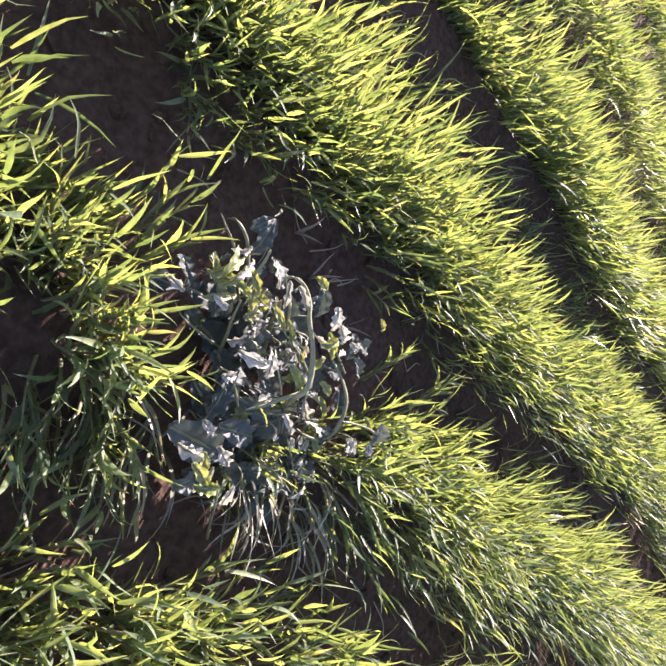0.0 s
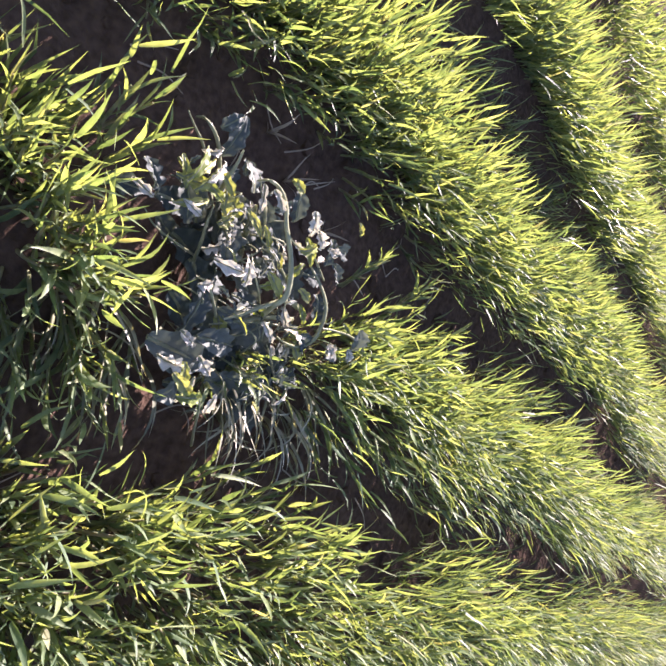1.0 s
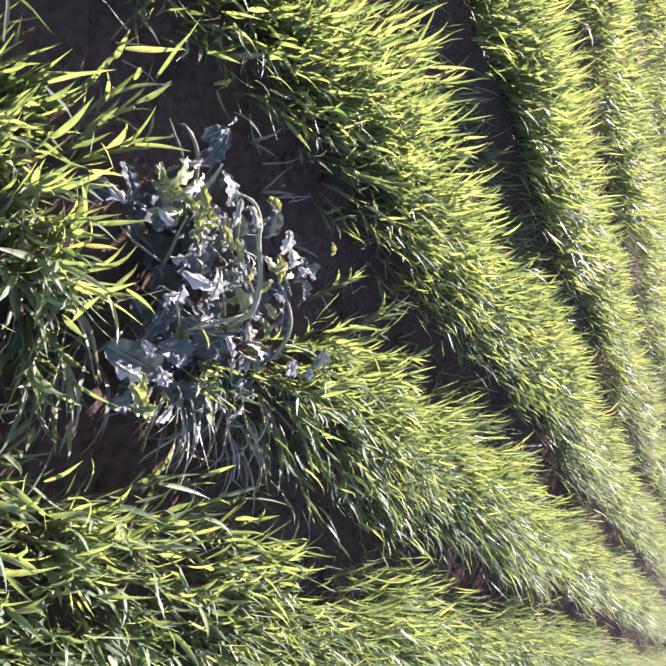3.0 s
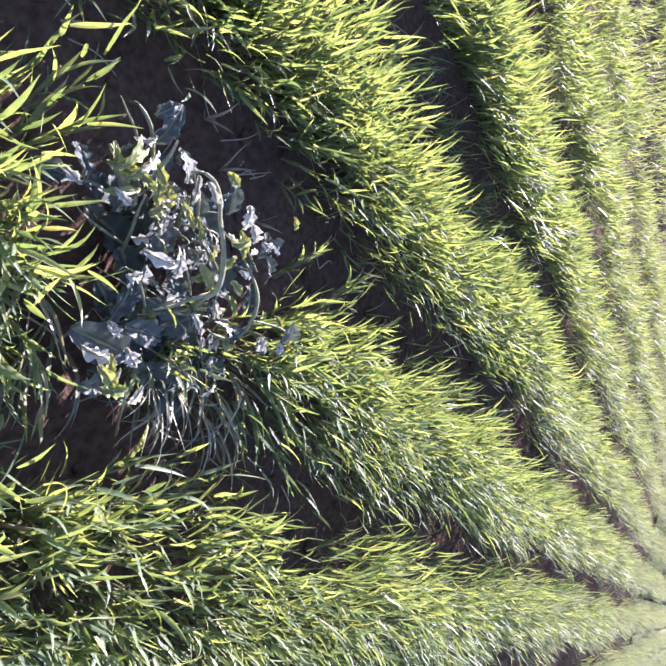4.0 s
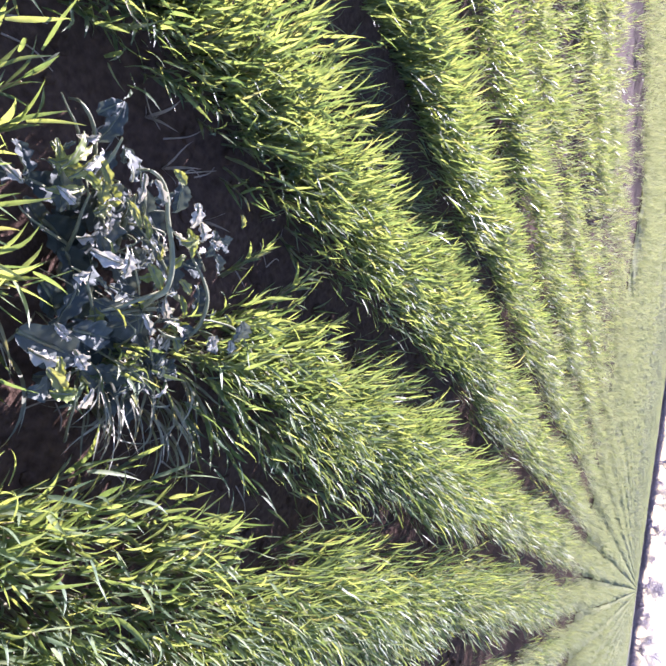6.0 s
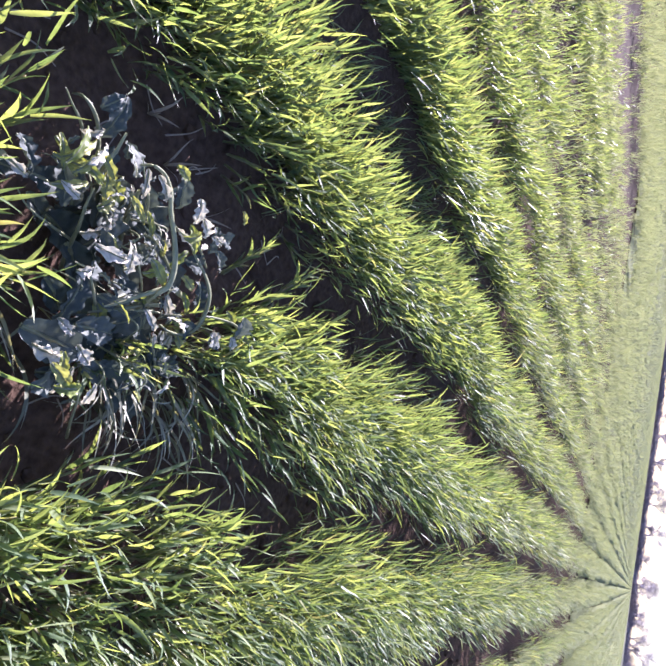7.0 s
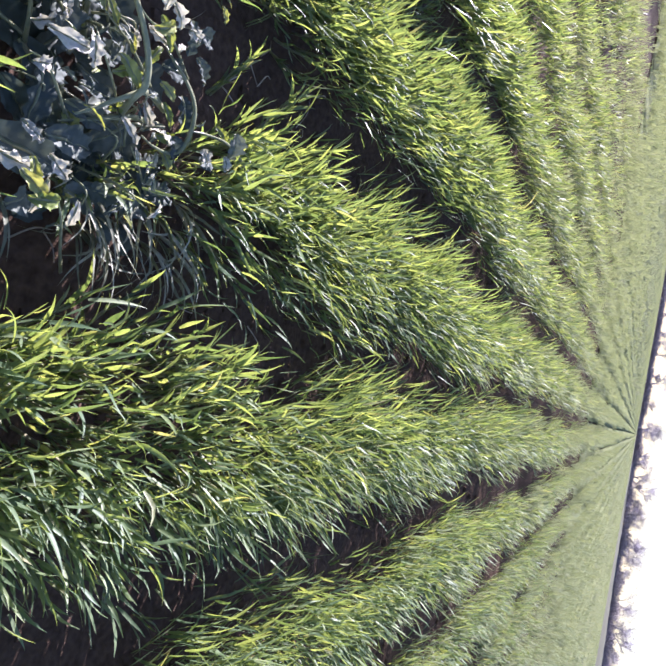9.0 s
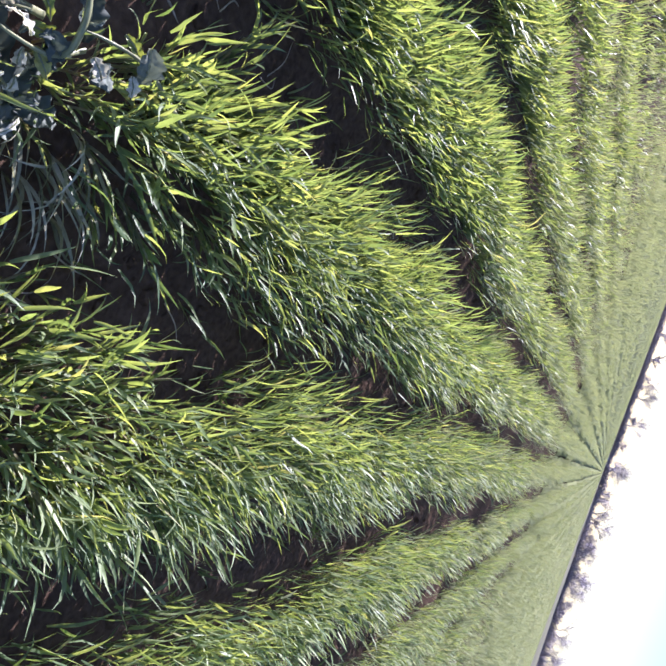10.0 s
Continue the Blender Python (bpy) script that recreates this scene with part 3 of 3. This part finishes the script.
weed_leaf(-0.106, 0.381, 0.066, 40, 0.030, 0.020, 20, 15, 0.12, 0.15, 1.1)
weed_leaf(-0.097, 0.364, 0.060, 120, 0.028, 0.016, 10, 0, 0.12, 0.15, 1)
weed_leaf(-0.167, 0.327, 0.070, 100, 0.024, 0.016, 10, 10, 0.1, 0.1, 0.8, label="small rounded grey-green leaf")
weed_leaf(-0.156, 0.316, 0.066, 30, 0.026, 0.016, 10, 0, 0.12, 0.12, 0.8)
weed_leaf(-0.144, 0.327, 0.050, 100, 0.030, 0.018, 0, 0, 0.12, 0.12, 0.8)
weed_leaf(-0.160, 0.361, 0.040, 70, 0.030, 0.014, 10, 0, 0.12, 0.12, 0.8)
weed_leaf(-0.122, 0.361, 0.030, 30, 0.034, 0.022, 0, 0, 0.12, 0.12, 0.8)
weed_leaf(-0.155, 0.287, 0.035, 60, 0.040, 0.026, 0, 0, 0.12, 0.12, 0.6)
weed_leaf(-0.094, 0.247, 0.030, 60, 0.045, 0.030, 0, 0, 0.1, 0.1, 0.6)
weed_leaf(-0.115, 0.239, 0.020, 80, 0.050, 0.032, 0, 0, 0.1, 0.1, 0.5)
weed_leaf(-0.084, 0.323, 0.020, 70, 0.050, 0.032, 0, 0, 0.1, 0.1, 0.5)
weed_leaf(-0.136, 0.334, 0.020, 70, 0.045, 0.030, 0, 0, 0.1, 0.1, 0.5)
weed_leaf(-0.023, 0.239, 0.050, 120, 0.034, 0.018, 20, 10, 0.1, 0.12, 0.9)
weed_leaf(-0.038, 0.294, 0.030, 90, 0.040, 0.024, 10, 0, 0.1, 0.1, 0.6)
# leaves whose sunlit white is painted into their colour
weed_leaf(-0.101, 0.226, 0.086, 95, 0.036, 0.009, 0, 25, 0.12, 0.15, 0.7, mat=SUNLIT, label="limp leaf with sunlight put into its pale colour")
weed_leaf(-0.099, 0.235, 0.084, 30, 0.020, 0.010, 10, 15, 0.12, 0.15, 0.9, mat=SUNLIT)
weed_leaf(-0.113, 0.234, 0.080, 175, 0.022, 0.006, 0, 20, 0.1, 0.1, 0.8, mat=SUNLIT)
weed_leaf(-0.119, 0.227, 0.056, 120, 0.026, 0.009, 0, 30, 0.16, 0.2, 1, mat=SUNLIT)
weed_leaf(-0.127, 0.231, 0.058, 40, 0.020, 0.008, 0, -20, 0.16, 0.2, 1, mat=SUNLIT)
weed_leaf(-0.033, 0.225, 0.069, 85, 0.036, 0.010, 4, 28, 0.16, 0.2, 0.6, mat=SUNLIT, label="leaf edge with sunlight put into its pale colour")
weed_leaf(-0.038, 0.244, 0.068, 60, 0.022, 0.010, 4, 20, 0.16, 0.2, 0.8, mat=SUNLIT)
weed_leaf(-0.050, 0.222, 0.072, 70, 0.020, 0.008, 0, 10, 0.14, 0.2, 0.8, mat=SUNLIT)
weed_leaf(-0.154, 0.268, 0.090, 20, 0.022, 0.010, 0, 25, 0.16, 0.2, 1.4, mat=SUNLIT, label="curled leaf with sunlight put into its pale colour")
weed_leaf(-0.150, 0.285, 0.088, 60, 0.024, 0.010, 0, 20, 0.16, 0.2, 1.4, mat=SUNLIT)
weed_leaf(-0.156, 0.309, 0.080, 90, 0.018, 0.008, 0, 20, 0.12, 0.2, 1.2, mat=SUNLIT)
weed_leaf(-0.077, 0.285, 0.070, 60, 0.026, 0.007, 0, 20, 0.12, 0.15, 1, mat=SUNLIT)
weed_leaf(-0.091, 0.297, 0.066, 40, 0.026, 0.008, 0, 30, 0.14, 0.15, 1.4, mat=SUNLIT)
weed_leaf(-0.072, 0.319, 0.050, 10, 0.018, 0.006, 20, 40, 0.12, 0.1, 2.4, mat=SUNLIT)
weed_leaf(-0.091, 0.352, 0.068, 60, 0.016, 0.010, 0, 10, 0.12, 0.15, 0.8, mat=SUNLIT)
weed_leaf(-0.095, 0.375, 0.066, 30, 0.014, 0.008, 0, 20, 0.12, 0.15, 0.8, mat=SUNLIT)
weed_leaf(-0.087, 0.217, 0.074, 110, 0.016, 0.009, 0, 20, 0.14, 0.2, 1, mat=SUNLIT)
weed_leaf(-0.118, 0.162, 0.066, 80, 0.024, 0.006, 0, 25, 0.16, 0.2, 1.2, mat=SUNLIT)
weed_leaf(-0.125, 0.196, 0.066, 80, 0.024, 0.006, 0, 25, 0.16, 0.2, 1.2, mat=SUNLIT)
weed_leaf(-0.152, 0.237, 0.090, 60, 0.024, 0.006, 0, 25, 0.14, 0.2, 1.2, mat=SUNLIT)
weed_leaf(-0.152, 0.231, 0.075, 20, 0.024, 0.005, 0, 25, 0.14, 0.2, 1.2, mat=SUNLIT)
weed_leaf(-0.156, 0.194, 0.076, 150, 0.026, 0.008, 0, 25, 0.12, 0.1, 0.8, mat=SUNLIT)
weed_leaf(-0.071, 0.312, 0.046, 20, 0.014, 0.005, 0, 25, 0.14, 0.2, 1.6, mat=SUNLIT)
weed_leaf(-0.015, 0.261, 0.060, 20, 0.024, 0.007, 30, 20, 0.12, 0.1, 0.8, mat=SUNLIT)
weed_leaf(-0.016, 0.237, 0.060, 10, 0.030, 0.006, 30, 20, 0.1, 0.1, 0.8, mat=SUNLIT)
# yellowing leaves
weed_leaf(-0.142, 0.192, 0.070, 100, 0.036, 0.008, -10, 15, 0.14, 0.15, 1, mat=YELLOWING)
weed_leaf(-0.142, 0.202, 0.070, 80, 0.032, 0.008, -10, 15, 0.14, 0.15, 1, mat=YELLOWING)
weed_leaf(-0.139, 0.184, 0.068, 60, 0.030, 0.007, -10, 15, 0.14, 0.15, 1, mat=YELLOWING)
weed_leaf(-0.134, 0.196, 0.066, 120, 0.034, 0.007, -10, 15, 0.14, 0.15, 1, mat=YELLOWING)
weed_leaf(-0.151, 0.210, 0.068, 60, 0.026, 0.008, -10, 15, 0.14, 0.15, 1, mat=YELLOWING)
weed_leaf(-0.138, 0.176, 0.070, 30, 0.024, 0.006, -10, 15, 0.14, 0.15, 1, mat=YELLOWING)
weed_leaf(-0.150, 0.192, 0.074, 150, 0.030, 0.007, -10, 15, 0.14, 0.15, 1, mat=YELLOWING)
weed_leaf(-0.155, 0.180, 0.078, 165, 0.034, 0.007, -10, 15, 0.14, 0.15, 1, mat=YELLOWING)
weed_leaf(-0.154, 0.187, 0.074, 140, 0.034, 0.007, -10, 15, 0.14, 0.15, 1, mat=YELLOWING)
weed_leaf(-0.144, 0.224, 0.062, 60, 0.020, 0.012, -10, 15, 0.14, 0.15, 1, mat=YELLOWING)
weed_leaf(-0.139, 0.223, 0.060, 140, 0.020, 0.012, -10, 15, 0.14, 0.15, 1, mat=YELLOWING)
weed_leaf(-0.140, 0.213, 0.064, 20, 0.020, 0.010, -10, 15, 0.14, 0.15, 1, mat=YELLOWING)
weed_leaf(-0.137, 0.238, 0.074, 60, 0.028, 0.006, -10, 15, 0.14, 0.15, 1, mat=YELLOWING)
weed_leaf(-0.135, 0.252, 0.070, 40, 0.022, 0.006, -10, 15, 0.14, 0.15, 1, mat=YELLOWING)
weed_leaf(-0.107, 0.270, 0.078, 60, 0.028, 0.010, -10, 15, 0.14, 0.15, 1, mat=YELLOWING)
weed_leaf(-0.112, 0.267, 0.074, 120, 0.022, 0.008, -10, 15, 0.14, 0.15, 1, mat=YELLOWING)
weed_leaf(-0.174, 0.248, 0.088, 80, 0.018, 0.008, -10, 15, 0.14, 0.15, 1, mat=YELLOWING)
weed_leaf(-0.147, 0.282, 0.084, 120, 0.024, 0.010, -10, 15, 0.14, 0.15, 1, mat=YELLOWING)
weed_leaf(-0.144, 0.291, 0.074, 40, 0.026, 0.008, -10, 15, 0.14, 0.15, 1, mat=YELLOWING)
weed_leaf(-0.121, 0.315, 0.060, 70, 0.020, 0.008, -10, 15, 0.14, 0.15, 1, mat=YELLOWING)
weed_leaf(-0.105, 0.320, 0.058, 40, 0.022, 0.007, -10, 15, 0.14, 0.15, 1, mat=YELLOWING)
weed_leaf(-0.020, 0.223, 0.086, 60, 0.026, 0.009, -10, 15, 0.14, 0.15, 1, mat=YELLOWING)
weed_leaf(-0.019, 0.232, 0.084, 100, 0.024, 0.010, -10, 15, 0.14, 0.15, 1, mat=YELLOWING)
weed_leaf(-0.024, 0.219, 0.084, 20, 0.022, 0.007, -10, 15, 0.14, 0.15, 1, mat=YELLOWING)
weed_leaf(-0.068, 0.255, 0.050, 30, 0.022, 0.012, -10, 15, 0.14, 0.15, 1, mat=YELLOWING)
weed_leaf(-0.080, 0.335, 0.050, 50, 0.020, 0.009, -10, 15, 0.14, 0.15, 1, mat=YELLOWING)
weed_leaf(-0.096, 0.329, 0.056, 100, 0.026, 0.010, -10, 15, 0.14, 0.15, 1, mat=YELLOWING)
weed_leaf(-0.117, 0.373, 0.062, 70, 0.020, 0.008, -10, 15, 0.14, 0.15, 1, mat=YELLOWING)
weed_leaf(-0.197, 0.347, 0.060, 40, 0.014, 0.006, -10, 15, 0.14, 0.15, 1, mat=YELLOWING)
# shaded leaves low in the plant, then small torn and curled ones
for k in range(34):
    f = random.random()
    weed_leaf(-.168 + .125 * f + random.gauss(0, .014), .235 + .06 * f + random.gauss(0, .024), random.uniform(.012, .04), random.uniform(0, 360), random.uniform(.026, .042), random.uniform(.014, .024), random.uniform(-15, 20), random.uniform(-25, 25), 0.1, 0.14, random.uniform(0.5, 1.4))
for k in range(64):
    f = random.random()
    weed_leaf(-.165 + .12 * f + random.gauss(0, .018), .23 + .07 * f + random.gauss(0, .03), random.uniform(.035, .072), random.uniform(0, 360), random.uniform(.010, .022), random.uniform(.003, .0075), random.uniform(-40, 30), random.uniform(-60, 60), 0.14, 0.2, random.uniform(0.8, 2.6), mat=random.choice((WEED, WEED, WEED, SUNLIT, YELLOWING, YELLOWING)))
# dark low leaves added to cover soil that the sun would light
for k in range(16):
    weed_leaf(random.uniform(-.09, -.03), random.uniform(.27, .35), random.uniform(.008, .03), random.uniform(0, 360), random.uniform(.026, .04), random.uniform(.014, .022), random.uniform(-15, 20), random.uniform(-25, 25), 0.1, 0.14, random.uniform(0.5, 1.4))
# thin side shoots, from the crown outwards
for k in range(20):
    f = random.random()
    x0, y0 = -.16 + .11 * f + random.gauss(0, .015), .23 + .06 * f + random.gauss(0, .02)
    a, l = random.uniform(0, 6.28), random.uniform(.02, .045)
    stalk(.0008, .0013, (x0 + math.cos(a) * l, y0 + math.sin(a) * l, random.uniform(.02, .06)), (x0 + math.cos(a) * l * .5, y0 + math.sin(a) * l * .5, random.uniform(.045, .07)), (x0, y0, random.uniform(.02, .04)))


# ---- dry stalks on the soil ----
def dry_stalk(x, y, turn, length, bend, lift):
    c, s = math.cos(radians(turn)), math.sin(radians(turn))
    z = ground_height(x, y) + 0.002
    pts = [(x - c * length / 2, y - s * length / 2, z), (x - s * bend, y + c * bend, z + lift), (x + c * length / 2, y + s * length / 2, z + lift * 0.5)]
    v, q = strip_of(pts, (.0008, .0003), 5)
    tagged(new("dry_stalk", mesh_from("dry_stalk", v, q, STRAW)), "thin dry straw-coloured stalk lying on bare soil", "stalk", "dry stalks")


for k in range(26):
    gap = random.choice((-0.5, -0.5, -0.5, 0.5))
    dry_stalk(ROW_X + gap * ROW + random.gauss(0, 0.03), random.uniform(0.15, 0.6), random.uniform(0, 180), random.uniform(0.015, 0.05), random.gauss(0, 0.004), random.uniform(0.001, 0.008))


def dry_tuft(x, y):
    """A small dead grass seedling, its blades spread in a star."""
    ob = new("dry_grass_tuft")
    tagged(ob, "small dead straw-coloured grass tuft on bare soil", "grass tuft", "dead grass tufts")
    for k in range(4):
        v, q = blades(rng, np.zeros((1, 3)), np.array([k * 1.6 + rng.normal(0, 0.3)]), np.radians([rng.uniform(45, 82)]), np.array([rng.uniform(0.018, 0.042)]), np.array([0.0028]), np.array([0.3]), 6, 0.3, 0.25)
        part("blade", mesh_from("dry_blade", v, q, STRAW), ob)
    ob.matrix_basis = pose(x, y, ground_height(x, y), 0, 0, random.uniform(0, 360))


for x, y in ((-.208, .362), (-.226, .306), (-.25, .27), (.02, .36), (-.19, .42)):
    dry_tuft(x, y)


# ---- the field's end: bank, hedge and bare trees ----
END = 95.0


def bank():
    xs = np.linspace(-60, 110, 120)
    V, Q = [], []
    for dy, f in ((0, 0.0), (2, 0.55), (5, 0.9), (9, 1.0), (16, 0.0)):
        h = np.interp(xs, (-60, 0, 20, 60, 110), (0.1, 0.1, 0.55, 1.6, 2.0)) * f
        V.append(np.stack([xs, END - 6 + dy + 0 * xs, h + rng.normal(0, 0.03, len(xs)) * f], 1))
    for k in range(4):
        a = k * len(xs) + np.arange(len(xs) - 1)
        Q.append(np.stack([a, a + 1, a + len(xs) + 1, a + len(xs)], -1))
    tagged(new("grass_bank", mesh_from("grass_bank", np.concatenate(V), np.concatenate(Q), DRYGRASS)), "low bank of dry pale grass at the field's end", "grass bank", kind="structure")


bank()


def sticks(lines, sides=4):
    V, Q = [], []
    for a, b, r0, r1 in lines:
        a, b = Vector(a), Vector(b)
        d = (b - a).normalized()
        u = d.cross(Vector((0.31, 0.2, 0.9))).normalized()
        w = d.cross(u)
        o = len(V)
        for p, r in ((a, r0), (b, r1)):
            for s in range(sides):
                t = 2 * math.pi * s / sides
                V.append(p + (u * math.cos(t) + w * math.sin(t)) * r)
        Q += [(o + s, o + (s + 1) % sides, o + sides + (s + 1) % sides, o + sides + s) for s in range(sides)]
    return V, Q


def hedge():
    lines = []
    for k in range(15000):
        x = random.uniform(-58, 108)
        y = END + 3 + random.gauss(0, 0.9)
        h = 0.8 * float(np.interp(x, (0, 30, 60), (1, 1.9, 3.2))) * (1.25 + 0.7 * noise.noise((x * 0.25, 0, 0)) + 0.6 * noise.noise((x * 1.3, 4, 0))) * random.uniform(0.5, 1.05)
        z = random.uniform(0.0, 0.7) * h
        lines.append(((x, y, z), (x + random.gauss(0, 0.5), y + random.gauss(0, 0.3), h), 0.05, 0.012))
    v, q = sticks(lines, 3)
    tagged(new("hedge", mesh_from("hedge", v, q, HAZED_HEDGE)), "dense dark leafless hedge along the field's end", "hedge", kind="stuff")


hedge()


def bare_tree(seed, height):
    r = random.Random(seed)
    tree = new("tree")
    tagged(tree, "bare leafless tree with fine twigs in a hedgerow", "tree", "bare trees at the field's end")
    trunk, limbs, twigs = [], [], []

    def grow(p, d, length, rad, depth):
        q = p + d * length
        (trunk if depth == 0 else limbs if depth < 3 else twigs).append((p, q, rad, rad * 0.7))
        if depth == 5:
            return
        for k in range(4 if depth < 3 else 3 if depth < 4 else 2):
            a = r.uniform(0, 6.28)
            e = (d + Vector((math.cos(a), math.sin(a), 0.15)) * r.uniform(0.4, 1.1)).normalized()
            grow(p + d * length * r.uniform(0.3, 1.0), e, length * r.uniform(0.65, 0.95), max(0.009, rad * 0.45), depth + 1)

    grow(Vector((0, 0, -0.2)), Vector((r.gauss(0, 0.05), r.gauss(0, 0.05), 1)).normalized(), height * 0.22, height * 0.014, 0)
    for name, lines in (("trunk", trunk), ("limb", limbs), ("twig", twigs)):
        v, q = sticks(lines, 5 if name != "twig" else 3)
        part(name, mesh_from(name, v, q, HAZED_BARK), tree)
    return tree


TREES = [bare_tree(k, (6.5, 4.5, 7.5, 4, 5.5)[k]) for k in range(5)]
spots = []
x = -45.0
while x < 95:
    spots.append(x)
    x += random.choice((0.6, 0.9, 1.5, 3.2)) * random.uniform(0.7, 1.3) * (0.7 if x > 8 else 1)
for k, x in enumerate(spots):
    m = pose(x, END + random.uniform(2, 9), 0.2, 0, 0, random.uniform(0, 360))
    s = random.uniform(0.7, 1.1)
    if k < 5:
        TREES[k].matrix_basis = m
    else:
        copy_thing(TREES[k % 5], m).scale = (s, s, s)
